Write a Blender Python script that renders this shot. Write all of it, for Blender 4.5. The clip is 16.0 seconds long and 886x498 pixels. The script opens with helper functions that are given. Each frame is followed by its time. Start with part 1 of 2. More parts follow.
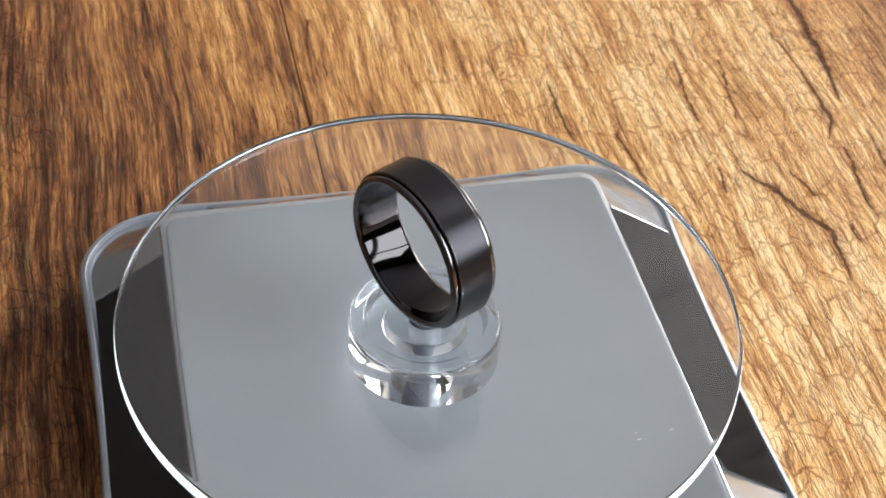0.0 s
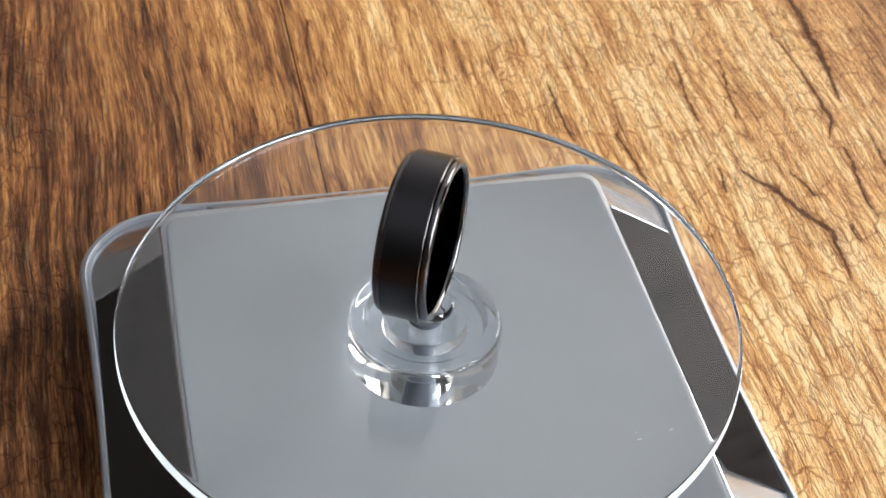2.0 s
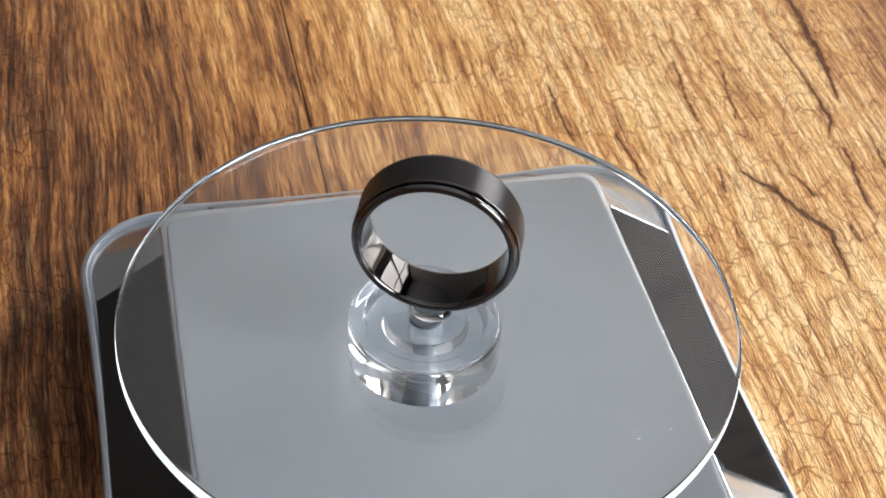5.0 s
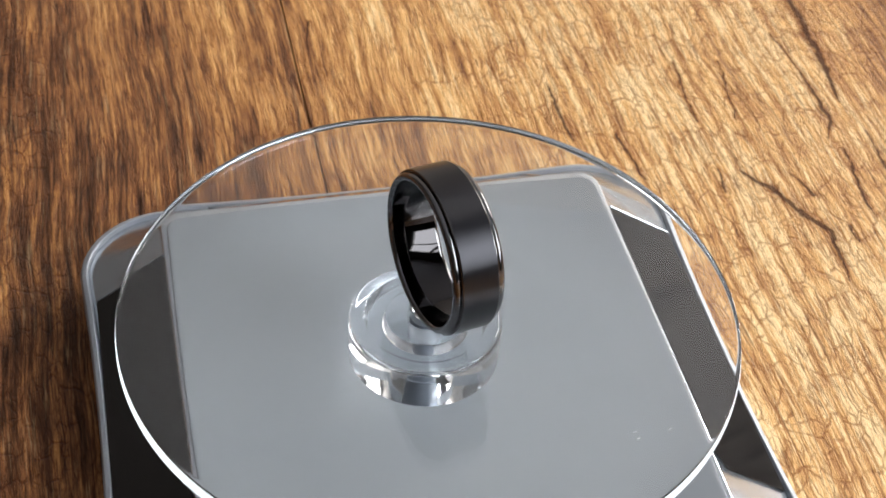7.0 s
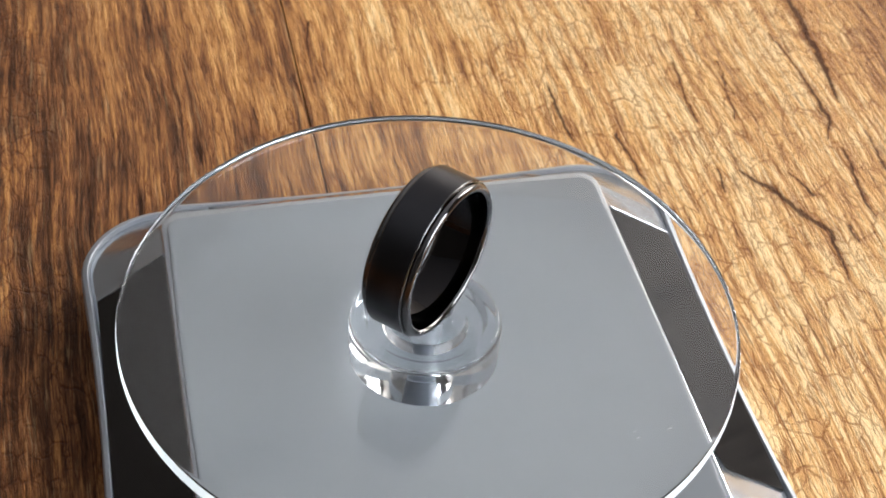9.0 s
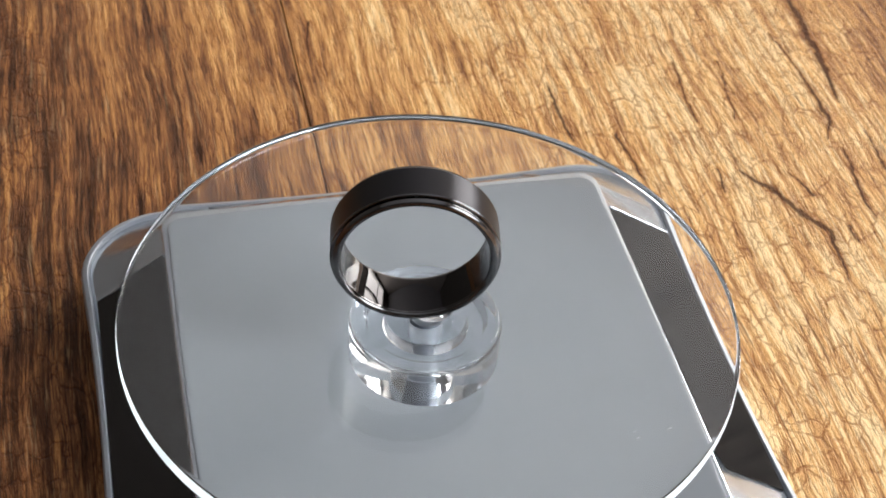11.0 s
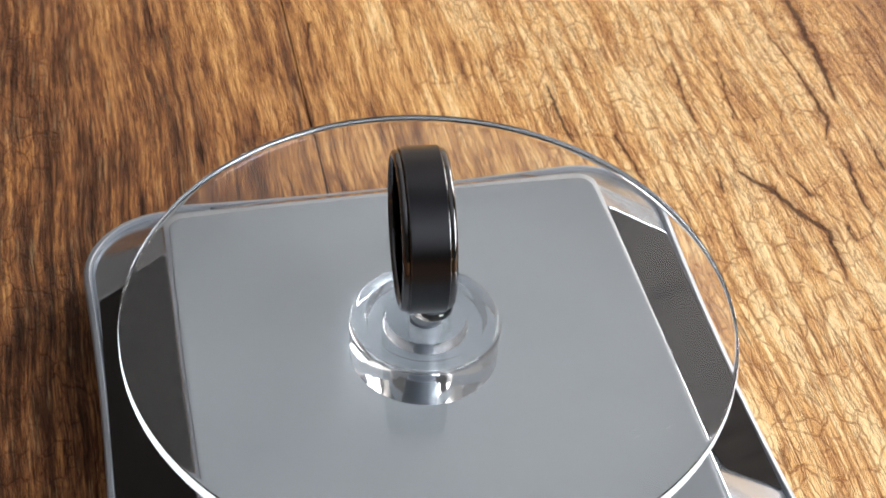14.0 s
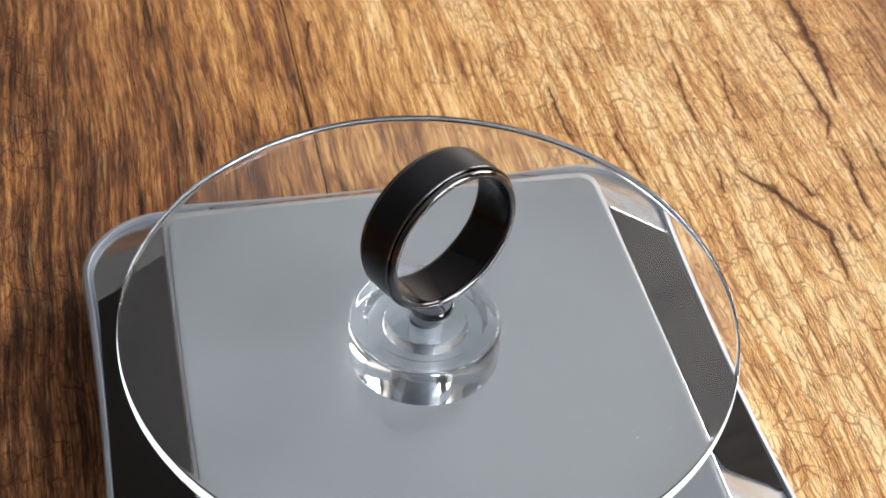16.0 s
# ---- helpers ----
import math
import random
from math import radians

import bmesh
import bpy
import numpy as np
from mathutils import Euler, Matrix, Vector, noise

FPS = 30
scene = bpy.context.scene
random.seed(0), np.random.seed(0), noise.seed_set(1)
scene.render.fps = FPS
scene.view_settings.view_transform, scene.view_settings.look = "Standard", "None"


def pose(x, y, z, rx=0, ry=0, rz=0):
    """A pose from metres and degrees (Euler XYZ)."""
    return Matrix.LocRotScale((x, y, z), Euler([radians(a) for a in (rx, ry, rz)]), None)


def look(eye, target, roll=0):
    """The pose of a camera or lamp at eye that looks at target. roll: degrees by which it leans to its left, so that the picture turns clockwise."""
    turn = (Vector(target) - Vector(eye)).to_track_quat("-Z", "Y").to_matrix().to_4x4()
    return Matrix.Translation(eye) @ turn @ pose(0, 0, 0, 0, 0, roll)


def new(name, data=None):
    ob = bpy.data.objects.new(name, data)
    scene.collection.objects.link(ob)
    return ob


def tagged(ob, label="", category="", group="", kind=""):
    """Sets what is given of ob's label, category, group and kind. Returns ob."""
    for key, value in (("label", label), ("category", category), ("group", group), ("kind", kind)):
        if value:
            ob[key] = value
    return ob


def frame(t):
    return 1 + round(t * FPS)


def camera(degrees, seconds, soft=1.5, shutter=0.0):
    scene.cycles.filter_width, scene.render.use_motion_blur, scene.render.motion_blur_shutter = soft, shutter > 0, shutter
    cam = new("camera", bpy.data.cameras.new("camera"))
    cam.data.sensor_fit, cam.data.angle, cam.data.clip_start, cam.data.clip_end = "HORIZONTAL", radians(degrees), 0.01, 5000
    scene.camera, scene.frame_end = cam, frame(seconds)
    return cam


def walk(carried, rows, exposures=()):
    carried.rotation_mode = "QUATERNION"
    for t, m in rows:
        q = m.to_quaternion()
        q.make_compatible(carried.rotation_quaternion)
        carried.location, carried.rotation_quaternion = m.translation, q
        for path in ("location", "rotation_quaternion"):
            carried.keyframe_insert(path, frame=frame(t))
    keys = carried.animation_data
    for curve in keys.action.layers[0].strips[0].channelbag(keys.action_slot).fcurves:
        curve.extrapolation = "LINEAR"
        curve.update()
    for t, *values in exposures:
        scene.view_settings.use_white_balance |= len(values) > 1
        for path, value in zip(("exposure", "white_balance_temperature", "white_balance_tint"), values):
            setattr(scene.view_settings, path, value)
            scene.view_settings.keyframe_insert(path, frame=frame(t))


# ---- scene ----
# Units: metres. The table top is z = 0; the turntable's axle stands on the origin.
R = 0.042                       # radius of the clear disc
DISC_TOP = 0.026
EYE = Vector((0.0, -0.1489, 0.1761))
WAY = Vector((0.00485, 0.73080, -0.68257))
SPIN = 28.02                    # degrees a second, clockwise from above

cam = camera(31.82, 16.0, soft=1.75)


def camera_row(t, back):
    """The camera on its stand; its lens breathes by a few millimetres as it focuses."""
    eye = EYE - WAY * back
    return (t, look(eye, eye + WAY, 4.43))


walk(cam, [camera_row(0.0, 0.0), camera_row(3.0, 0.0), camera_row(3.5, 0.0008), camera_row(4.2, 0.0008),
           camera_row(6.4, 0.0), camera_row(7.0, 0.0008), camera_row(8.0, 0.0009), camera_row(8.6, 0.0012),
           camera_row(11.4, 0.0013), camera_row(12.0, 0.0016), camera_row(12.5, 0.0005), camera_row(13.0, 0.0022),
           camera_row(13.6, 0.0023), camera_row(14.0, 0.0026), camera_row(15.5, 0.0026), camera_row(16.0, 0.0017)])
cam.data.dof.use_dof = True
cam.data.dof.focus_distance = 0.206
cam.data.dof.aperture_fstop = 78.0

# ---------------------------------------------------------------- light
scene.view_settings.exposure = 0.0
world = bpy.data.worlds.new("world")
scene.world = world
world.use_nodes = True
wn = world.node_tree.nodes
sky = wn.new("ShaderNodeTexSky")
sky.sky_type = "NISHITA"
sky.sun_disc = False
sky.sun_elevation = radians(38)
sky.sun_rotation = radians(70)
wn["Background"].inputs["Strength"].default_value = 0.10
world.node_tree.links.new(sky.outputs["Color"], wn["Background"].inputs["Color"])


def window_light(name, at, target, wide, high, watts, colour):
    lamp = bpy.data.lights.new(name, "AREA")
    lamp.shape, lamp.size, lamp.size_y = "RECTANGLE", wide, high
    lamp.energy, lamp.color = watts, colour
    ob = new(name, lamp)
    ob.matrix_world = look(at, target)
    return ob


window_light("daylight_front", (1.57, -0.75, 0.90), (0.0, -0.75, 0.90), 1.38, 1.29, 82, (0.92, 0.97, 1.0))
window_light("daylight_back", (1.57, 1.60, 0.90), (0.0, 1.60, 0.90), 1.38, 1.29, 86, (1.0, 0.97, 0.92))


# ---------------------------------------------------------------- materials
class Nodes:
    """Short hand for building a node material."""

    def __init__(self, name):
        self.mat = bpy.data.materials.new(name)
        self.mat.use_nodes = True
        self.tree = self.mat.node_tree
        self.shader = self.tree.nodes["Principled BSDF"]

    def link(self, value, socket):
        if hasattr(value, "is_output"):
            self.tree.links.new(value, socket)
        elif value is not None:
            socket.default_value = value

    def node(self, kind, values=(), **settings):
        n = self.tree.nodes.new(kind)
        for k, v in settings.items():
            setattr(n, k, v)
        for k, v in dict(values).items():
            self.link(v, n.inputs[k])
        return n

    def coords(self):
        return self.node("ShaderNodeTexCoord").outputs["Object"]

    def mapping(self, vector, scale=(1, 1, 1), turn=0.0, at=(0, 0, 0)):
        return self.node("ShaderNodeMapping", {"Vector": vector, "Scale": scale, "Rotation": (0, 0, radians(turn)),
                                               "Location": at}).outputs[0]

    def noise(self, vector, scale, detail=3.0, rough=0.55, distortion=0.0):
        return self.node("ShaderNodeTexNoise", {"Vector": vector, "Scale": scale, "Detail": detail, "Roughness": rough,
                                                "Distortion": distortion})

    def math(self, op, a, b=None, c=None, clamp=False):
        n = self.node("ShaderNodeMath", operation=op, use_clamp=clamp)
        for i, v in enumerate((a, b, c)):
            if v is not None:
                self.link(v, n.inputs[i])
        return n.outputs[0]

    def vec(self, op, a, b=None):
        n = self.node("ShaderNodeVectorMath", operation=op)
        self.link(a, n.inputs[0])
        if b is not None:
            self.link(b, n.inputs[1])
        return n

    def span(self, value, a, b, lo=0.0, hi=1.0):
        return self.node("ShaderNodeMapRange", {"Value": value, "From Min": a, "From Max": b, "To Min": lo, "To Max": hi},
                         interpolation_type="SMOOTHSTEP").outputs[0]

    def ramp(self, value, stops):
        n = self.node("ShaderNodeValToRGB", {"Fac": value})
        r = n.color_ramp
        while len(r.elements) < len(stops):
            r.elements.new(0.5)
        for e, (p, c) in zip(r.elements, stops):
            e.position, e.color = p, (*c, 1)
        return n.outputs[0]

    def mix(self, f, a, b, how="MIX"):
        n = self.node("ShaderNodeMix", data_type="RGBA", blend_type=how)
        self.link(f, n.inputs[0])
        self.link(a if not isinstance(a, tuple) else (*a, 1), n.inputs[6])
        self.link(b if not isinstance(b, tuple) else (*b, 1), n.inputs[7])
        return n.outputs[2]

    def bump(self, height, strength, distance):
        n = self.node("ShaderNodeBump", {"Height": height, "Strength": strength, "Distance": distance})
        self.link(n.outputs[0], self.shader.inputs["Normal"])

    def set(self, **values):
        names = {"colour": "Base Color", "rough": "Roughness", "metal": "Metallic", "spec": "Specular IOR Level",
                 "coat": "Coat Weight", "coat_rough": "Coat Roughness", "glass": "Transmission Weight", "ior": "IOR",
                 "aniso": "Anisotropic"}
        for k, v in values.items():
            self.link((*v, 1) if isinstance(v, tuple) else v, self.shader.inputs[names[k]])
        return self.mat


def wood_material(name, tone):
    """Rustic printed oak: long fibres, crackle along and across the grain, dark splits."""
    n = Nodes(name)
    p = n.vec("SCALE", n.coords())
    p.inputs["Scale"].default_value = 1000.0            # millimetres
    p = p.outputs[0]

    def shaken(vector, scale, detail, reach):
        """The vector moved about by noise, by up to half of reach millimetres."""
        shake = n.vec("SUBTRACT", n.noise(p, scale, detail, 0.6).outputs["Color"], (0.5, 0.5, 0.5))
        return n.vec("ADD", vector, n.vec("MULTIPLY", shake.outputs[0], (*reach, 0.0)).outputs[0]).outputs[0]

    q = shaken(shaken(p, 0.022, 1, (4.0, 3.0)), 0.22, 3, (0.45, 0.45))
    g = n.mapping(q, turn=-15.0)
    fine = n.noise(n.mapping(g, (2.5, 0.11, 1.0)), 1.0, 6, 0.74).outputs["Fac"]
    streak = n.noise(n.mapping(g, (0.60, 0.024, 1.0), at=(31, 7, 0)), 1.0, 5, 0.62).outputs["Fac"]
    blotch = n.noise(n.mapping(g, (0.085, 0.035, 1.0), at=(4, 11, 0)), 1.0, 4, 0.6).outputs["Fac"]
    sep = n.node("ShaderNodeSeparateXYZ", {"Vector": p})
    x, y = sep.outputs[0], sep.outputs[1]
    # tone across the boards: darker oak at left, window brightness put into colour rightwards
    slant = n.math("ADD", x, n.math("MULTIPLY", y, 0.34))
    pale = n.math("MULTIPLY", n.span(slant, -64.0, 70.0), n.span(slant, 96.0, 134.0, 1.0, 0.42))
    level = n.math("ADD", n.math("MULTIPLY", n.span(fine, 0.32, 0.66), 0.36), n.math("MULTIPLY", n.span(streak, 0.34, 0.64), 0.34))
    level = n.math("ADD", level, n.math("MULTIPLY", n.span(blotch, 0.33, 0.67), 0.20))
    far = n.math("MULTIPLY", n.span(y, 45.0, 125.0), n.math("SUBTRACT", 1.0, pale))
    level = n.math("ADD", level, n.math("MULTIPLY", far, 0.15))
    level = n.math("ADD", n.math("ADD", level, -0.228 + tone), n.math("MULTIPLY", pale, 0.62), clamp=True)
    bleached = n.math("MULTIPLY", n.span(slant, -66.0, -38.0, 1.0, 0.0), n.span(n.noise(p, 0.045, 3, 0.6).outputs["Fac"], 0.42, 0.60))
    level = n.math("ADD", level, n.math("MULTIPLY", bleached, 0.17), clamp=True)
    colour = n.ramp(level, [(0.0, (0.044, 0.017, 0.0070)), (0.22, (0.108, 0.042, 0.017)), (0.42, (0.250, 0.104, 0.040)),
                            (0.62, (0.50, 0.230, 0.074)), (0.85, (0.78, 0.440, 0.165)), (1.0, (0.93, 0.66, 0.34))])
    # crackle: ragged little blocks, split long along the grain and short across it
    c = shaken(shaken(g, 0.60, 3, (1.1, 1.6)), 0.12, 2, (1.6, 2.4))
    worn = n.noise(p, 0.055, 3, 0.6).outputs["Fac"]
    crackle = None
    for wide, long, at, thin, weight in ((1.9, 6.0, 0.0, 0.050, 0.9), (1.2, 4.0, 21.0, 0.050, 0.6), (3.2, 9.0, 47.0, 0.036, 1.0)):
        cells = n.node("ShaderNodeTexVoronoi", {"Vector": n.mapping(c, (1 / wide, 1 / long, 1.0), at=(at, at * 0.7, 0)), "Scale": 1.0,
                                                "Randomness": 0.78}, feature="DISTANCE_TO_EDGE", voronoi_dimensions="2D")
        edge = n.span(cells.outputs["Distance"], thin * 0.25, thin * 1.7, 1.0, 0.0)
        some = n.span(n.noise(n.mapping(p, at=(at, 0, 0)), 0.22, 2).outputs["Fac"], 0.36, 0.56)
        one = n.math("MULTIPLY", n.math("MULTIPLY", edge, some), weight)
        crackle = one if crackle is None else n.math("MAXIMUM", crackle, one)
    where = n.math("ADD", worn, n.math("MULTIPLY", n.span(slant, 10.0, 62.0), 0.30))
    left = n.math("MULTIPLY", n.span(slant, -62.0, -40.0, 1.0, 0.0), 0.26)
    crackle = n.math("MULTIPLY", crackle, n.span(n.math("ADD", where, left), 0.50, 0.70))
    # fissures that follow the fibres
    along = n.noise(n.mapping(g, (0.40, 0.034, 1.0), at=(15, 33, 0)), 1.0, 3, 0.55).outputs["Fac"]
    seam = n.span(n.math("ABSOLUTE", n.math("SUBTRACT", along, 0.5)), 0.002, 0.020, 1.0, 0.0)
    line = n.math("MAXIMUM", n.math("MULTIPLY", crackle, 0.95), n.math("MULTIPLY", seam, 0.75))
    colour = n.mix(n.math("MULTIPLY", line, 0.82), colour, (0.36, 0.20, 0.095), "MULTIPLY")
    hair = n.noise(n.mapping(g, (2.7, 0.11, 1.0), at=(77, 5, 0)), 1.0, 4, 0.7).outputs["Fac"]
    hairs = n.span(hair, 0.53, 0.63)
    colour = n.mix(n.math("MULTIPLY", hairs, 0.74), colour, (0.30, 0.17, 0.09), "MULTIPLY")
    # long dark pores, in bundles
    pore = n.noise(n.mapping(g, (0.85, 0.050, 1.0), at=(3, 50, 0)), 1.0, 4, 0.7).outputs["Fac"]
    pores = n.span(pore, 0.57, 0.67)
    colour = n.mix(n.math("MULTIPLY", pores, 0.66), colour, (0.24, 0.12, 0.06), "MULTIPLY")
    # pale dry fibres between them
    dry = n.span(n.noise(n.mapping(g, (1.3, 0.055, 1.0), at=(9, 71, 0)), 1.0, 4, 0.65).outputs["Fac"], 0.56, 0.68)
    colour = n.mix(n.math("MULTIPLY", dry, 0.26), colour, (0.74, 0.50, 0.26))
    # splits in the wood: ends in millimetres, and the half width at either end
    wob = shaken(shaken(p, 0.45, 3, (1.1, 1.1)), 0.14, 2, (1.6, 1.6))
    ragged = n.span(n.noise(p, 0.50, 3, 0.6).outputs["Fac"], 0.30, 0.70, 1.5, 0.70)
    nearest = None
    for ax, ay, bx, by, wa, wb in ((68.8, 122.3, 70.6, 113.4, 0.75, 0.85), (70.6, 113.4, 72.6, 102.1, 0.85, 0.75), (72.6, 102.1, 74.2, 88.3, 0.75, 0.20),
                                   (66.8, 100.4, 70.0, 90.8, 0.15, 0.40), (70.0, 90.8, 71.7, 82.3, 0.40, 0.50), (71.7, 82.3, 70.7, 77.1, 0.50, 0.10),
                                   (73.2, 74.9, 74.8, 61.7, 0.20, 0.35), (74.8, 61.7, 76.4, 55.8, 0.35, 0.15),
                                   (53.1, 66.2, 56.8, 62.7, 0.20, 0.65), (56.8, 62.7, 60.0, 60.0, 0.65, 0.75), (60.0, 60.0, 64.3, 54.5, 0.65, 0.80),
                                   (64.3, 54.5, 67.9, 51.2, 0.80, 0.70), (67.9, 51.2, 68.2, 46.9, 0.70, 0.40), (68.2, 46.9, 69.3, 39.0, 0.40, 0.10),
                                   (62.3, 66.5, 66.1, 60.7, 0.15, 0.40), (78.2, 80.5, 80.4, 69.3, 0.15, 0.35), (71.1, 53.0, 72.4, 48.8, 0.30, 0.20),
                                   (18.8, 87.6, 20.6, 79.7, 0.15, 0.50), (20.6, 79.7, 23.3, 70.8, 0.50, 0.20), (-28.2, 101.8, -26.7, 90.7, 0.35, 0.15),
                                   (43.3, 97.5, 46.4, 79.3, 0.15, 0.25), (52.2, 98.6, 53.9, 81.1, 0.20, 0.15), (31.4, 73.4, 36.0, 61.2, 0.35, 0.25),
                                   (49.5, 65.8, 50.0, 59.6, 0.25, 0.30), (63.3, 109.5, 66.8, 100.4, 0.15, 0.25)):
        d = Vector((bx - ax, by - ay, 0))
        rel = n.vec("SUBTRACT", wob, (ax, ay, 0.0)).outputs[0]
        k = n.node("ShaderNodeVectorMath", {0: rel, 1: tuple(d / d.length_squared)}, operation="DOT_PRODUCT").outputs["Value"]
        k = n.math("MULTIPLY", k, 1.0, clamp=True)
        foot = n.node("ShaderNodeVectorMath", {0: tuple(d), "Scale": k}, operation="SCALE").outputs[0]
        off = n.vec("MULTIPLY", n.vec("SUBTRACT", rel, foot).outputs[0], (1, 1, 0)).outputs[0]
        gap = n.math("MULTIPLY", n.vec("LENGTH", off).outputs["Value"], ragged)
        share = n.math("DIVIDE", gap, n.math("MULTIPLY_ADD", k, wb - wa, wa))
        nearest = share if nearest is None else n.math("MINIMUM", nearest, share)
    split = n.span(nearest, 0.45, 1.25, 1.0, 0.0)
    stain = n.span(nearest, 0.8, 4.2, 0.55, 0.0)
    colour = n.mix(stain, colour, (0.46, 0.27, 0.14), "MULTIPLY")
    colour = n.mix(n.math("MULTIPLY", split, 0.86), colour, (0.055, 0.022, 0.012))
    height = n.math("ADD", n.math("MULTIPLY", fine, 0.5), n.math("MULTIPLY", streak, 0.6))
    height = n.math("SUBTRACT", height, n.math("MULTIPLY", line, 0.35))
    height = n.math("SUBTRACT", height, n.math("MULTIPLY", n.math("MAXIMUM", pores, n.math("MULTIPLY", hairs, 0.5)), 0.45))
    n.bump(height, 0.5, 0.0006)
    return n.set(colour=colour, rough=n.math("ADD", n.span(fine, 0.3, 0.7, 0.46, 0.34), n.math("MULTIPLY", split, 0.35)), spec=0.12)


def painted_silver(name, value, rough, metal):
    n = Nodes(name)
    p = n.coords()
    cloud = n.noise(p, 60, 3).outputs["Fac"]
    smear = n.noise(n.mapping(p, (1.0, 3.0, 1.0), 35), 45, 5, 0.65).outputs["Fac"]
    c = n.mix(n.span(cloud, 0.25, 0.75), (value * 0.88, value * 0.94, value * 1.03), (value * 0.94, value * 1.0, value * 1.09))
    return n.set(colour=c, rough=n.math("ADD", n.span(cloud, 0.3, 0.7, rough * 0.92, rough * 1.05), n.span(smear, 0.5, 0.75, 0.0, rough * 0.25)),
                 metal=metal)


def dark_glass(name):
    n = Nodes(name)
    dust = n.noise(n.coords(), 1400, 2, 0.6).outputs["Fac"]
    smear = n.noise(n.coords(), 90, 3).outputs["Fac"]
    c = n.mix(n.span(dust, 0.74, 0.82), (0.005, 0.004, 0.0045), (0.05, 0.05, 0.055))
    return n.set(colour=c, rough=n.span(smear, 0.35, 0.7, 0.04, 0.08), spec=0.5)


def acrylic(name, tint=(0.975, 0.985, 0.99), rough=0.0):
    n = Nodes(name)
    return n.set(colour=tint, rough=rough, glass=1.0, ior=1.49)


def frosted(name):
    """Sawn acrylic: half of the light is scattered back, half shines through."""
    n = Nodes(name)
    through_it = n.node("ShaderNodeBsdfTranslucent", {"Color": (0.90, 0.94, 0.97, 1)}).outputs[0]
    n.set(colour=(0.88, 0.92, 0.95), rough=0.35)
    both = n.node("ShaderNodeMixShader", {0: 0.5, 1: n.shader.outputs[0], 2: through_it}).outputs[0]
    n.link(both, n.tree.nodes["Material Output"].inputs["Surface"])
    return n.mat


def brushed_black(name):
    """Black metal brushed round the ring, so that highlights spread across its width."""
    n = Nodes(name)
    g = n.mapping(n.coords(), (60000, 500, 500))
    line = n.noise(g, 1.0, 2).outputs["Fac"]
    n.bump(line, 0.05, 0.00003)
    tangent = n.node("ShaderNodeTangent", direction_type="RADIAL", axis="X").outputs[0]
    n.link(tangent, n.shader.inputs["Tangent"])
    n.link(0.25, n.shader.inputs["Anisotropic Rotation"])
    return n.set(colour=(0.040, 0.039, 0.043), rough=n.span(line, 0.3, 0.7, 0.32, 0.38), metal=1.0, aniso=0.85)


def polished_black(name, colour, rough):
    n = Nodes(name)
    haze = n.noise(n.coords(), 700, 3).outputs["Fac"]
    return n.set(colour=colour, rough=n.span(haze, 0.3, 0.7, rough * 0.6, rough * 1.4), metal=1.0)


def plaster(name, colour):
    n = Nodes(name)
    f = n.noise(n.coords(), 3.0, 4).outputs["Fac"]
    c = n.mix(n.span(f, 0.3, 0.7), tuple(v * 0.95 for v in colour), colour)
    n.bump(n.noise(n.coords(), 220, 3).outputs["Fac"], 0.1, 0.001)
    return n.set(colour=c, rough=0.85)


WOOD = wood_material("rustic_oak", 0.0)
SILVER = painted_silver("silver_paint", 0.219, 0.52, 0.35)
LIP = painted_silver("silver_rim", 0.34, 0.42, 0.30)
GLOSS = painted_silver("silver_gloss", 0.54, 0.16, 0.85)
SOLAR = dark_glass("solar_glass")
CLEAR = acrylic("clear_acrylic")
CLEAR_HUB = acrylic("clear_hub", (0.90, 0.93, 0.96), 0.04)
FROSTED = frosted("frosted_edge")
BRUSHED = brushed_black("brushed_black_metal")
POLISHED = polished_black("polished_black_metal", (0.032, 0.030, 0.031), 0.035)
EDGE_METAL = polished_black("polished_edge_metal", (0.135, 0.130, 0.132), 0.10)
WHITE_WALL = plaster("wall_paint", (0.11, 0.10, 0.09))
PALE_WALL = plaster("pale_wall_paint", (0.72, 0.67, 0.63))
CEILING = plaster("ceiling_paint", (0.50, 0.51, 0.55))
FLOOR = plaster("floor_covering", (0.12, 0.09, 0.07))
FRAME_PAINT = plaster("window_paint", (0.78, 0.78, 0.76))
AXLE = Nodes("dark_axle").set(colour=(0.09, 0.10, 0.12), rough=0.30, metal=0.4)
DUST = Nodes("dust").set(colour=(0.55, 0.56, 0.58), rough=0.9)


# ---------------------------------------------------------------- mesh helpers
def part(name, bm, material, parent=None, label="", smooth=None):
    """Links a bmesh as one mesh object, under parent if given."""
    me = bpy.data.meshes.new(name)
    bmesh.ops.recalc_face_normals(bm, faces=bm.faces)
    bm.to_mesh(me)
    bm.free()
    me.materials.append(material)
    ob = new(name, me)
    if smooth is not None:
        me.shade_smooth()
        me.set_sharp_from_angle(angle=radians(smooth))
    if parent:
        ob.parent = parent
    return tagged(ob, label)


def box(lo, hi, bm=None):
    bm = bm or bmesh.new()
    made = bmesh.ops.create_cube(bm, size=1.0)["verts"]
    for v in made:
        v.co = Vector([(a + b) / 2 + c * (b - a) for a, b, c in zip(lo, hi, v.co)])
    return bm


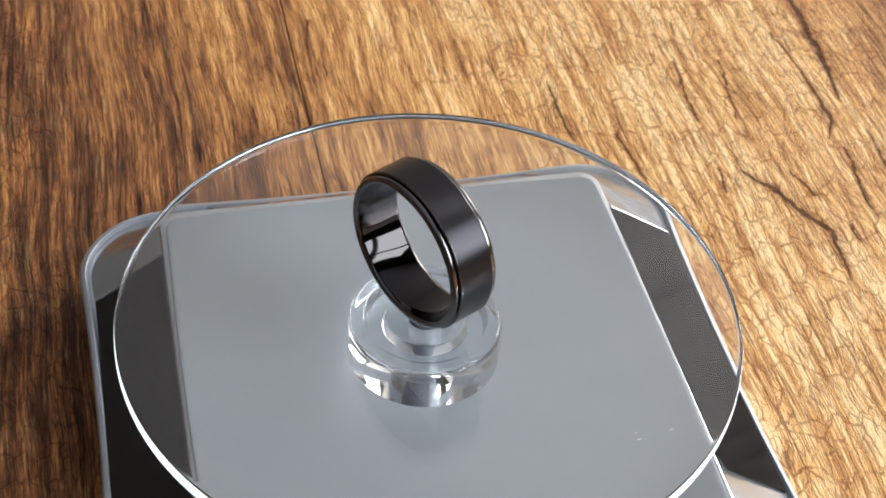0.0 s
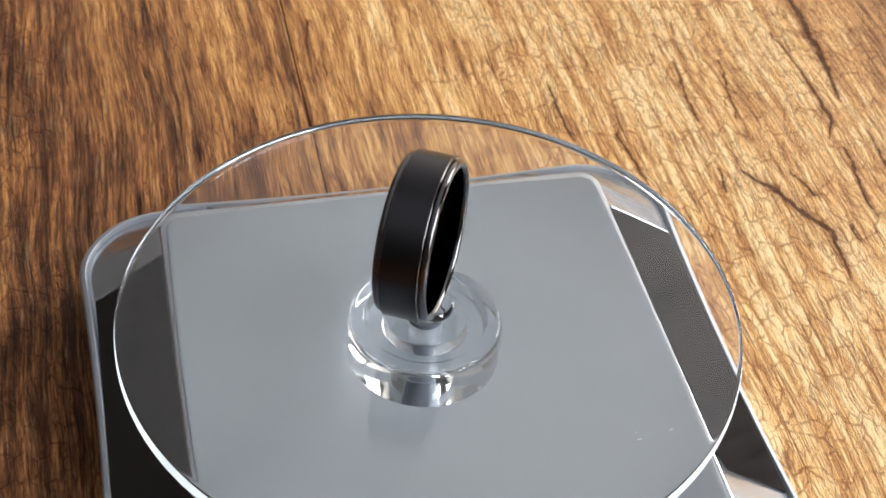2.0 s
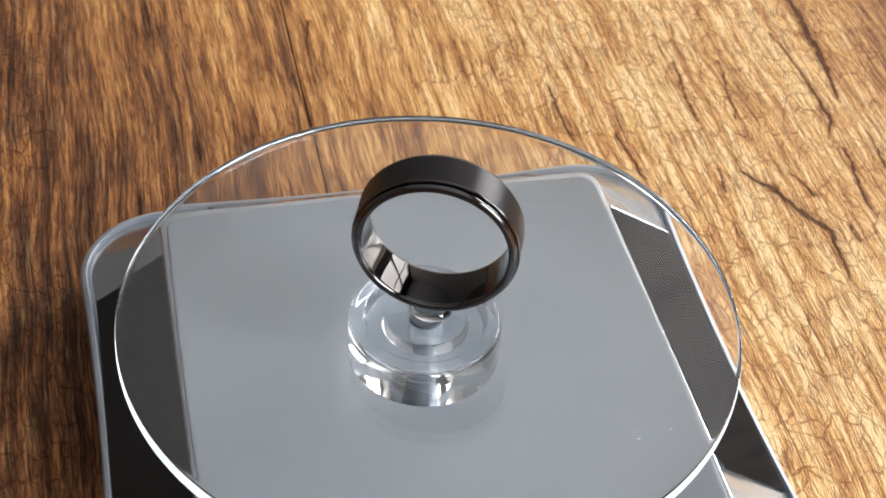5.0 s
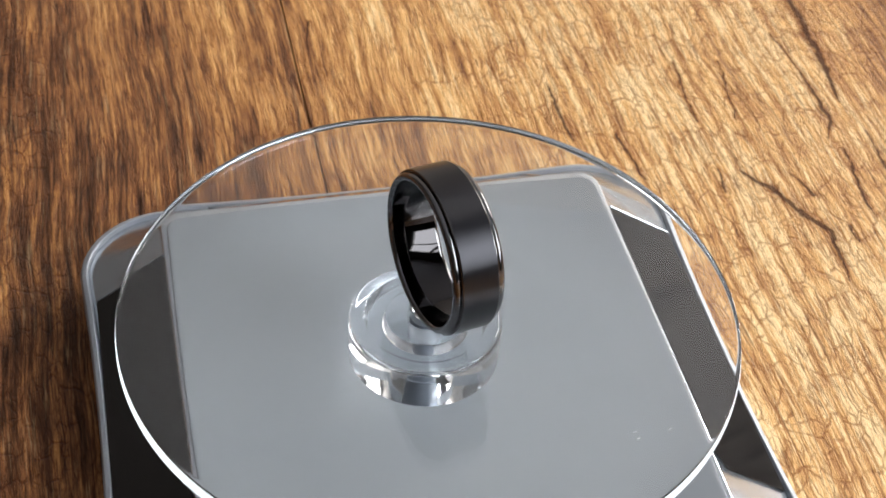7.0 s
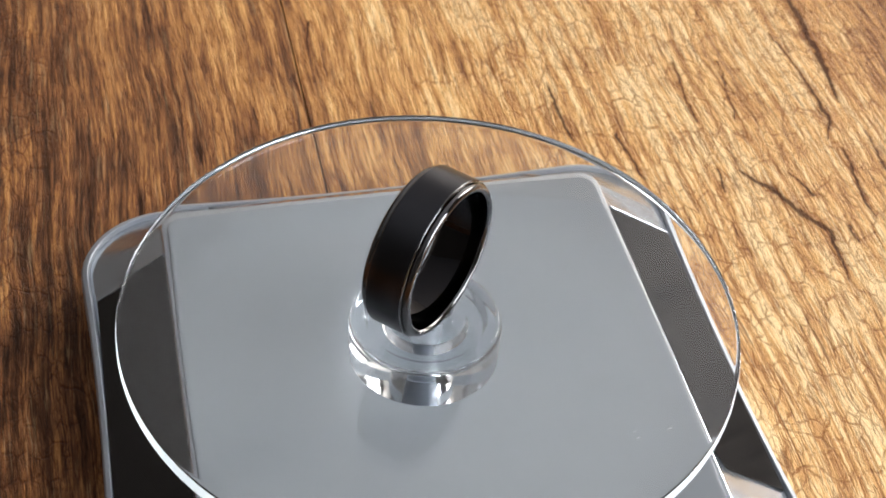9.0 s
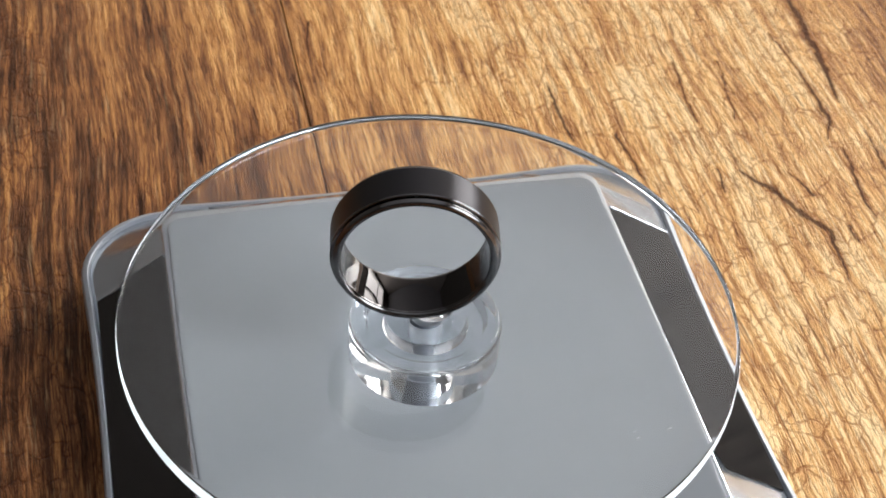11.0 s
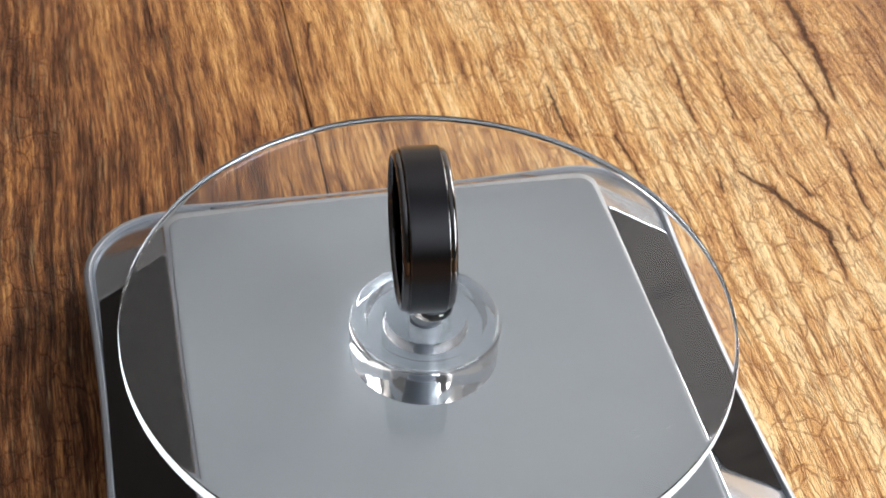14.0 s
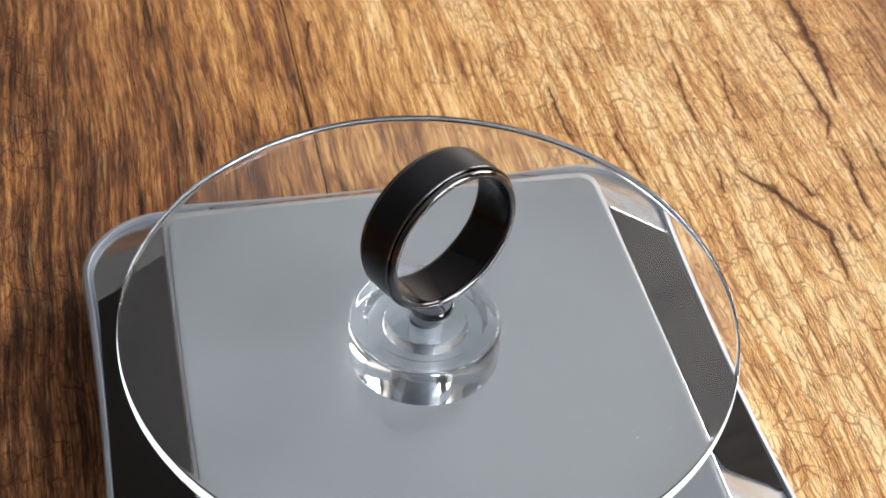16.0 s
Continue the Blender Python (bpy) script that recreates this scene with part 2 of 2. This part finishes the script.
def lathe(profile, steps=96, axis="Z", closed=True):
    """Turns (radius, height) points about an axis; closed joins the last point to the first."""
    bm = bmesh.new()
    rings = []
    for i in range(steps):
        a = 2 * math.pi * i / steps
        c, s = math.cos(a), math.sin(a)
        rings.append([bm.verts.new((r * c, r * s, h) if axis == "Z" else (h, r * c, r * s)) for r, h in profile])
    m = len(profile)
    for i in range(steps):
        a, b = rings[i], rings[(i + 1) % steps]
        for j in range(m if closed else m - 1):
            k = (j + 1) % m
            bm.faces.new((a[j], a[k], b[k], b[j]))
    bmesh.ops.remove_doubles(bm, verts=bm.verts, dist=1e-7)
    return bm


def turned_solid(profile, steps=96):
    """A full turned body: profile from the axis at the bottom to the axis at the top."""
    return lathe(profile, steps, closed=False)


def rounded_square(half, radius, z, per=12, bow=0.0, shift=0.0):
    """A ring of points round a square with round corners; bow swells the sides, shift moves it along y."""
    out = []
    for k, (sx, sy) in enumerate(((1, 1), (-1, 1), (-1, -1), (1, -1))):
        for i in range(per + 1):
            a = math.pi / 2 * (k + i / per)
            out.append(Vector((sx * (half - radius) + radius * math.cos(a), sy * (half - radius) + radius * math.sin(a), z)))
        # points along the side that follows
        if bow:
            turn = math.pi / 2 * (k + 1)
            along = Vector((-math.sin(turn), math.cos(turn), 0))
            away = Vector((math.cos(turn), math.sin(turn), 0))
            for i in range(1, 10):
                u = (2 * i / 10 - 1) * (half - radius)
                out.append(away * (half + bow * (1 - (u / (half - radius)) ** 2)) + along * u + Vector((0, 0, z)))
    return [p + Vector((0, shift, 0)) for p in out]


def loft(rings, cap_top=True, cap_bottom=True):
    bm = bmesh.new()
    vs = [[bm.verts.new(p) for p in r] for r in rings]
    m = len(vs[0])
    for a, b in zip(vs, vs[1:]):
        for i in range(m):
            bm.faces.new((a[i], a[(i + 1) % m], b[(i + 1) % m], b[i]))
    if cap_bottom:
        bm.faces.new(vs[0][::-1])
    if cap_top:
        bm.faces.new(vs[-1])
    return bm


def turned(bm, degrees):
    bmesh.ops.rotate(bm, verts=bm.verts, cent=(0, 0, 0), matrix=Matrix.Rotation(radians(degrees), 3, "Z"))
    return bm


# ---------------------------------------------------------------- the room
def window_unit(name, fixed, axis, a, b, c, d):
    top = tagged(new(name), "white-framed window with bars in the wall", "window", kind="structure")
    w = 0.05

    def piece(kind, u0, u1, w0, w1):
        if axis == "x":
            bm = box((fixed, u0, w0), (fixed + 0.05, u1, w1))
        else:
            bm = box((u0, fixed, w0), (u1, fixed + 0.05, w1))
        part(kind, bm, FRAME_PAINT, top)

    piece("window_frame", a, a + w, c, d)
    piece("window_frame", b - w, b, c, d)
    piece("window_frame", a + w, b - w, c, c + w)
    piece("window_frame", a + w, b - w, d - w, d)
    m = (a + b) / 2
    piece("window_bar", m - 0.03, m + 0.03, c + w, d - w)
    z = c + (d - c) * 0.62
    piece("window_bar", a + w, m - 0.03, z - 0.02, z + 0.02)
    piece("window_bar", m + 0.03, b - w, z - 0.02, z + 0.02)


def room():
    x0, x1, y0, y1, z0, z1 = -1.9, 1.5, -2.5, 2.38, -0.75, 2.05
    bm = bmesh.new()
    for u0, u1, w0, w1 in ((y0, -1.45, z0, z1), (-0.05, 0.90, z0, z1), (2.30, y1, z0, z1), (-1.45, -0.05, z0, 0.25), (-1.45, -0.05, 1.55, z1),
                           (0.90, 2.30, z0, 0.25), (0.90, 2.30, 1.55, z1)):
        box((x1, u0, w0), (x1 + 0.16, u1, w1), bm)
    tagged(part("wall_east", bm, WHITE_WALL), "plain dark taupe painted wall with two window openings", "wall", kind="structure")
    window_unit("window_1", x1 + 0.006, "x", -1.45, -0.05, 0.25, 1.55)
    window_unit("window_2", x1 + 0.006, "x", 0.90, 2.30, 0.25, 1.55)
    tagged(part("wall_north", box((x0, y1, z0), (x1, y1 + 0.16, z1)), PALE_WALL), "plain beige painted wall", "wall", kind="structure")
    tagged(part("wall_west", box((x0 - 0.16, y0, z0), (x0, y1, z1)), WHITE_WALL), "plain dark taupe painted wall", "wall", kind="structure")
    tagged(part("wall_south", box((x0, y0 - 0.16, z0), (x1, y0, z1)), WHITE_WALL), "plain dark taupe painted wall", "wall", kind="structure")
    tagged(part("ceiling", box((x0 - 0.16, y0 - 0.16, z1), (x1 + 0.16, y1 + 0.16, z1 + 0.1)), CEILING), "plain grey-white ceiling", "ceiling", kind="structure")
    tagged(part("floor", box((x0 - 0.16, y0 - 0.16, z0 - 0.1), (x1 + 0.16, y1 + 0.16, z0)), FLOOR), "plain brown floor", "floor", kind="structure")
    # unseen pale board, added to give the solar panel a beige reflection
    tagged(part("trim", box((x1 - 0.03, 2.13, z0), (x1, y1, 0.245)), FRAME_PAINT), "pale board out of view, added for the solar panel to mirror", "trim", kind="structure")


def radiator():
    """Unseen white panel in radiator form, added for the solar panel to mirror."""
    top = tagged(new("radiator"), "white ribbed panel out of view, added as a reflection in the solar panel", "radiator")
    for i in range(16):
        a = 0.98 + i * 0.0625
        bm = box((1.40, a, -0.55), (1.46, a + 0.058, 0.20))
        bmesh.ops.bevel(bm, geom=list(bm.edges), offset=0.012, segments=2, affect="EDGES", profile=0.5)
        part("radiator_rib", bm, FRAME_PAINT, top, smooth=40)
    for z in (-0.45, 0.08):
        part("bracket", box((1.455, 1.0, z), (1.50, 1.96, z + 0.03)), FRAME_PAINT, top)


room()
radiator()


# ---------------------------------------------------------------- the table
def table():
    top = tagged(new("table"), "rustic brown oak table top with cracked grain", "table")
    turn = 14.65                                         # the boards run along the grain
    joint = -0.0058                                      # across the boards, where the visible joint lies
    edges = [-0.57, -0.38 + joint, -0.19 + joint, joint, 0.19 + joint, 0.38 + joint, 0.57]
    for a, b in zip(edges, edges[1:]):
        bm = box((a + 0.00013, -0.55, -0.028), (b - 0.00013, 0.55, 0.0))
        bmesh.ops.bevel(bm, geom=[e for e in bm.edges if abs((e.verts[0].co - e.verts[1].co).y) > 0.5 and e.verts[0].co.z > -0.01],
                        offset=0.00015, segments=2, affect="EDGES", profile=0.5)
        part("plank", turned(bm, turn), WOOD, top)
    part("backing", turned(box((-0.57, -0.55, -0.040), (0.57, 0.55, -0.0285)), turn), WOOD, top)
    for sx in (-0.50, 0.50):
        for sy in (-0.48, 0.48):
            part("leg", turned(box((sx - 0.03, sy - 0.03, -0.75), (sx + 0.03, sy + 0.03, -0.0405)), turn), WOOD, top)


table()


# ---------------------------------------------------------------- the turntable
BASE_TURN = 15.06
TOP_Z = DISC_TOP - 0.230 * R                             # the silver platform
EDGE_Z = DISC_TOP - 0.402 * R                            # lower edge of the solar panels
turntable = tagged(new("solar_turntable"), "silver solar display turntable with a clear acrylic disc", "turntable")


def turntable_base():
    h = 0.801 * R
    step = 0.0005
    away = -0.062 * R                                    # the shell sits a little forward of the axle

    def shell(half, radius, z):
        return rounded_square((half + 0.012) * R, radius * R, z, bow=-0.025 * R, shift=away)

    rim = [shell(1.085, 0.30, 0.0), shell(1.107, 0.32, 0.0008), shell(1.110, 0.32, 0.0012), shell(1.110, 0.32, EDGE_Z - 0.0010),
           shell(1.108, 0.318, EDGE_Z - 0.0004), shell(1.104, 0.315, EDGE_Z - 0.0001), shell(1.100, 0.313, EDGE_Z),
           shell(1.088, 0.306, EDGE_Z + 0.0002), shell(1.085, 0.304, EDGE_Z + 0.0001), shell(1.081, 0.302, EDGE_Z - step)]
    part("base_rim", turned(loft(rim), BASE_TURN), LIP, turntable, "grey silver plastic rim", smooth=30)

    def upper(wider, radius, below):
        return rounded_square(h + wider * R, radius * R, TOP_Z - below, bow=0.001 * R)

    slope_rings = [shell(1.080, 0.300, EDGE_Z - step + 0.00005),
                   upper(0.022, 0.075, 0.0008), upper(0.017, 0.072, 0.0004), upper(0.010, 0.070, 0.0003), upper(-0.020, 0.060, 0.0003)]
    part("base_slope", turned(loft(slope_rings), BASE_TURN), GLOSS, turntable, "glossy silver sloping top with rounded corners", smooth=30)

    def flat(half, radius, z):
        return rounded_square(half * R, radius * R, z, bow=0.010 * R, shift=-0.014 * R)

    plate = [flat(0.800, 0.060, TOP_Z - 0.0006), flat(0.800, 0.060, TOP_Z - 0.0002), flat(0.797, 0.058, TOP_Z - 0.00006),
             flat(0.792, 0.056, TOP_Z), flat(0.786, 0.052, TOP_Z)]
    part("platform", turned(loft(plate), BASE_TURN), SILVER, turntable, "satin silver square platform", smooth=30)
    # four dark solar panels on the slopes
    for k, extra in enumerate((0.0, away, 0.0, -away)):
        n0, z0 = h + 0.022 * R, TOP_Z - 0.0008
        n1, z1 = 1.090 * R + extra, EDGE_Z - step
        slope = Vector((n1 - n0, 0, z1 - z0))
        up = Vector((z0 - z1, 0, n1 - n0)).normalized()
        bm = bmesh.new()
        corners = []
        for f, y in ((0.01, -0.535), (0.10, -0.610), (0.92, -0.630), (0.92, 0.596), (0.01, 0.612)):
            corners.append(Vector((n0, y * R * (-1 if k in (1, 2) else 1), z0)) + slope * f)
        low = [bm.verts.new(c - up * 0.0004) for c in corners]
        high = [bm.verts.new(c + up * 0.00018) for c in corners]
        m = len(corners)
        for i in range(m):
            bm.faces.new((low[i], low[(i + 1) % m], high[(i + 1) % m], high[i]))
        bm.faces.new(high)
        bm.faces.new(low[::-1])
        panel = part("solar_panel", turned(bm, BASE_TURN + 90 * k), SOLAR, turntable, "glossy black solar panel")
        # raised edge of the recess in which the panel lies
        a, b = corners[4], corners[3]
        side = Vector((0, math.copysign(1.0, a.y), 0))
        section = [side * 0.00002 - up * 0.0003, side * 0.00005 + up * 0.00030, side * 0.00022 + up * 0.00038, side * 0.00045 + up * 0.00030,
                   side * 0.0009 - up * 0.0002]
        bm = loft([[a + v for v in section], [b + v for v in section]])
        part("panel_edge", turned(bm, BASE_TURN + 90 * k), GLOSS, panel, "glossy silver edge", smooth=60)


def turntable_disc():
    """Clear disc with a hub below it; its origin is the middle of its top face."""
    t = 0.058 * R
    rim = 1.008 * R
    b = 0.00012
    disc = part("disc", turned_solid([(0, -t), (rim - 4 * b, -t), (rim - b, -t), (rim - b * 0.3, -t + b * 0.3), (rim, -t + b), (rim, -b), (rim - b * 0.3, -b * 0.3),
                                      (rim - b, 0), (rim - 4 * b, 0), (0, 0)], 192), CLEAR, turntable, "clear acrylic disc", smooth=30)
    edge = lathe([(rim + 0.00002, -t + 0.0001), (rim + 0.00012, -t + 0.0002), (rim + 0.00016, -t + 0.0005), (rim + 0.00012, -0.0008),
                  (rim + 0.00006, -0.0004), (rim + 0.00002, -0.0004)], 192)
    part("disc_edge", edge, FROSTED, disc, "slightly frosted cut edge", smooth=30)
    part("ring_rest", turned_solid([(0, 0.0001), (0.070 * R, 0.0001), (0.072 * R, 0.0002), (0.072 * R, 0.020 * R), (0.066 * R, 0.030 * R),
                                    (0.060 * R, 0.033 * R), (0, 0.034 * R)], 48), CLEAR_HUB, disc, "small clear boss", smooth=30)
    for o in (disc, *disc.children):
        o.visible_shadow = False
    return disc


def turntable_hub():
    """Clear moulded hub between the platform and the disc, with a ring groove in its top."""
    low, high = TOP_Z + 0.0002, DISC_TOP - 0.061 * R
    r, soft, deep = 0.252 * R, 0.0010, 0.0016
    prof = [(0.056 * R, low), (r - 0.0005, low)]
    prof += [(r - 0.0004 + 0.0004 * math.sin(radians(a)), low + 0.0004 - 0.0004 * math.cos(radians(a))) for a in (15, 35, 55, 75, 90)]
    prof += [(r - soft + soft * math.cos(radians(a)), high - soft + soft * math.sin(radians(a))) for a in range(0, 91, 15)]
    prof += [(0.203 * R, high), (0.199 * R, high - 0.0001), (0.197 * R, high - 0.0003), (0.194 * R, high - deep + 0.0004), (0.190 * R, high - deep),
             (0.142 * R, high - deep), (0.138 * R, high - deep + 0.0004), (0.135 * R, high - 0.0003), (0.132 * R, high), (0.062 * R, high),
             (0.058 * R, high - 0.0002)]
    hub = part("hub", lathe(prof, 96), CLEAR_HUB, turntable, "clear moulded plastic hub below the disc", smooth=30)
    hub.location = (-0.016 * R, -0.006 * R, 0)
    hub.visible_shadow = False


turntable_hub()
turntable_base()
disc = turntable_disc()
axle = part("axle", turned_solid([(0, TOP_Z), (0.050 * R, TOP_Z), (0.052 * R, TOP_Z + 0.0001), (0.052 * R, DISC_TOP - 0.066 * R), (0.050 * R, DISC_TOP - 0.062 * R),
                            (0, DISC_TOP - 0.062 * R)], 48), AXLE,
     turntable, "dark grey plastic axle", smooth=30)
axle.location = (-0.016 * R, -0.006 * R, 0)
axle.visible_shadow = False


# ---------------------------------------------------------------- dust and scuffs
def flecks(spots, z):
    """Tiny flat flecks: (x, y, length, width, turn) in millimetres and degrees."""
    bm = bmesh.new()
    for x, y, long, wide, turn in spots:
        m = Matrix.Translation((x * 0.001, y * 0.001, z)) @ Matrix.Rotation(radians(turn), 4, "Z")
        low, high = [], []
        for k in range(6):
            a = 2 * math.pi * k / 6
            q = Vector((math.cos(a) * long * 0.0005, math.sin(a) * wide * 0.0005, 0)) * random.uniform(0.7, 1.15)
            low.append(bm.verts.new(m @ q))
            high.append(bm.verts.new(m @ (q * 0.7 + Vector((0, 0, 0.00003)))))
        for k in range(6):
            bm.faces.new((low[k], low[(k + 1) % 6], high[(k + 1) % 6], high[k]))
        bm.faces.new(high)
    return bm


def dust():
    rng = random.Random(5)
    scuffs = [(-22.1, -5.4, 0.25, 0.12, 0), (28.6, -12.2, 0.70, 0.14, 30), (29.0, -13.3, 0.90, 0.14, 25), (33.4, -11.2, 0.90, 0.14, 35), (-10.4, -18.0, 0.15, 0.10, 0), (19.4, -17.0, 0.20, 0.10, 0), (14.9, -14.7, 0.25, 0.10, 20), (21.3, -16.0, 0.20, 0.10, 60), (5.2, -6.6, 0.12, 0.08, 0)]
    for i in range(44):
        scuffs.append((rng.uniform(-26, 26), rng.uniform(-26, 26), rng.uniform(0.06, 0.16), rng.uniform(0.05, 0.10), rng.uniform(0, 180)))
    tagged(part("scuffs", flecks(scuffs, TOP_Z + 0.00002), DUST, turntable, "pale specks and scuffs"), kind="stuff")
    motes = []
    for i in range(34):
        a, r = rng.uniform(0, 2 * math.pi), 39 * math.sqrt(rng.uniform(0.12, 1))
        motes.append((r * math.cos(a), r * math.sin(a), rng.uniform(0.06, 0.20), rng.uniform(0.05, 0.10), rng.uniform(0, 180)))
    tagged(part("dust", flecks(motes, 0.00002), DUST, disc, "pale dust specks"), kind="stuff")


dust()


# ---------------------------------------------------------------- the ring
def finger_ring():
    """Black band ring with a brushed middle and stepped polished edges; its axis is x."""
    ro, w = 0.2648 * R, 0.1697 * R / 2
    ri = ro * 0.868
    ring = tagged(new("ring"), "black metal band ring with brushed face and polished stepped edges", "ring")
    mid = w * 0.745
    part("band", lathe([(ro, -mid + 0.00022), (ro - 0.0009, -mid + 0.00022), (ro - 0.0009, mid - 0.00022), (ro, mid - 0.00022)],
                       160, "X"), BRUSHED, ring, "brushed black outer band", smooth=30)
    for sign in (-1, 1):                                 # polished bevels where the brushed face ends
        turn_over = [(ro - 0.00022 + 0.00023 * math.cos(math.pi / 2 * i / 5), sign * (mid - 0.00022 + 0.00022 * math.sin(math.pi / 2 * i / 5))) for i in range(6)]
        part("bevel", lathe([(ro - 0.0009, sign * (mid - 0.0002))] + turn_over + [(ro - 0.0009, sign * mid)], 160, "X"), EDGE_METAL, ring,
             "polished black bevel", smooth=40)
    side = []
    for i in range(9):                                   # rounded polished shoulders
        a = math.pi / 2 * i / 8
        side.append((ro - 0.00090 + 0.00055 * math.cos(a), w - 0.00060 + 0.00060 * math.sin(a)))
    inner = [(ri + 0.0005 * (1 - math.sin(math.pi / 2 * i / 6)), w - 0.0006 * (1 - math.cos(math.pi / 2 * i / 6))) for i in range(7)]
    for sign in (-1, 1):
        shoulder = [(ro - 0.00040, mid + 0.0001)] + side + inner + [(ri + 0.0002, w - 0.0007), (ro - 0.00095, mid + 0.0001)]
        part("edge", lathe([(r, sign * h) for r, h in shoulder], 160, "X"), EDGE_METAL, ring, "bright polished black stepped edge", smooth=40)
    # domed comfort-fit inside
    dome = [(ri, w - 0.0006)] + [(ri - 0.00012 * math.cos(math.pi / 2 * k / 4), (w - 0.0006) * k / 4) for k in range(3, -1, -1)]
    prof = dome + [(r, -h) for r, h in dome[::-1][1:]] + [(ro - 0.00096, -mid - 0.0002), (ro - 0.00096, mid + 0.0002)]
    part("inside", lathe(prof, 160, "X"), POLISHED, ring, "polished black inside", smooth=40)
    return ring


ring = finger_ring()
RING_Z = DISC_TOP + (0.038 + 0.2648) * R

# seconds, then the ring's centre off the axle in millimetres and the turn of its axis in degrees
RING_ROWS = (
    (0.0, -1.71, -0.99, 41.7),  (0.5, -1.87, -0.67, 28.0),  (1.0, -1.98, -0.32, 14.3),  (1.5, -1.98, -0.05, 0.6),
    (2.0, -1.91, 0.44, -13.3),  (2.5, -1.76, 0.82, -27.2),  (3.0, -1.51, 1.00, -41.0),  (3.5, -1.28, 1.16, -54.6),
    (4.0, -0.94, 1.31, -68.2),  (4.5, -0.39, 1.22, -82.3),  (5.0, 0.22, 0.91, -96.3),  (5.5, 0.77, 0.47, -110.3),
    (6.0, 1.19, -0.07, -124.4),  (6.5, 1.42, -1.03, -138.4),  (7.0, 1.10, -1.66, -152.5),  (7.5, 0.82, -2.02, -166.6),
    (8.0, 0.25, -2.22, -180.7),  (8.5, -0.42, -2.34, -194.8),  (9.0, -0.89, -2.41, -208.6),  (9.5, -1.51, -2.30, -222.7),
    (10.0, -2.05, -2.04, -237.0),  (10.5, -2.44, -1.67, -251.3),  (11.0, -2.68, -1.24, -265.5),  (11.5, -2.86, -0.76, -279.8),
    (12.0, -2.99, -0.23, -294.1),  (12.5, -2.87, 0.18, -308.2),  (13.0, -2.53, 0.55, -322.3),  (13.5, -2.29, 1.31, -336.3),
    (14.0, -2.04, 1.72, -350.4),  (14.5, -1.59, 1.88, -364.6),  (15.0, -0.86, 2.09, -378.8),  (15.5, -0.35, 2.11, -393.0),
    (16.0, 0.28, 2.02, -407.2),
)


def motions():
    spin, seat = [], Matrix.Translation((0, 0, DISC_TOP))
    for i in range(33):
        t = i * 0.5
        spin.append((t, seat @ pose(0, 0, 0, rz=-SPIN * t) @ pose(0, 0, 0, rx=0.30)))
    walk(disc, spin)
    walk(ring, [(t, pose(x * 0.001, y * 0.001, RING_Z) @ pose(0, 0, 0, rz=a) @ pose(0, 0, 0, ry=-1.1)) for t, x, y, a in RING_ROWS])


motions()
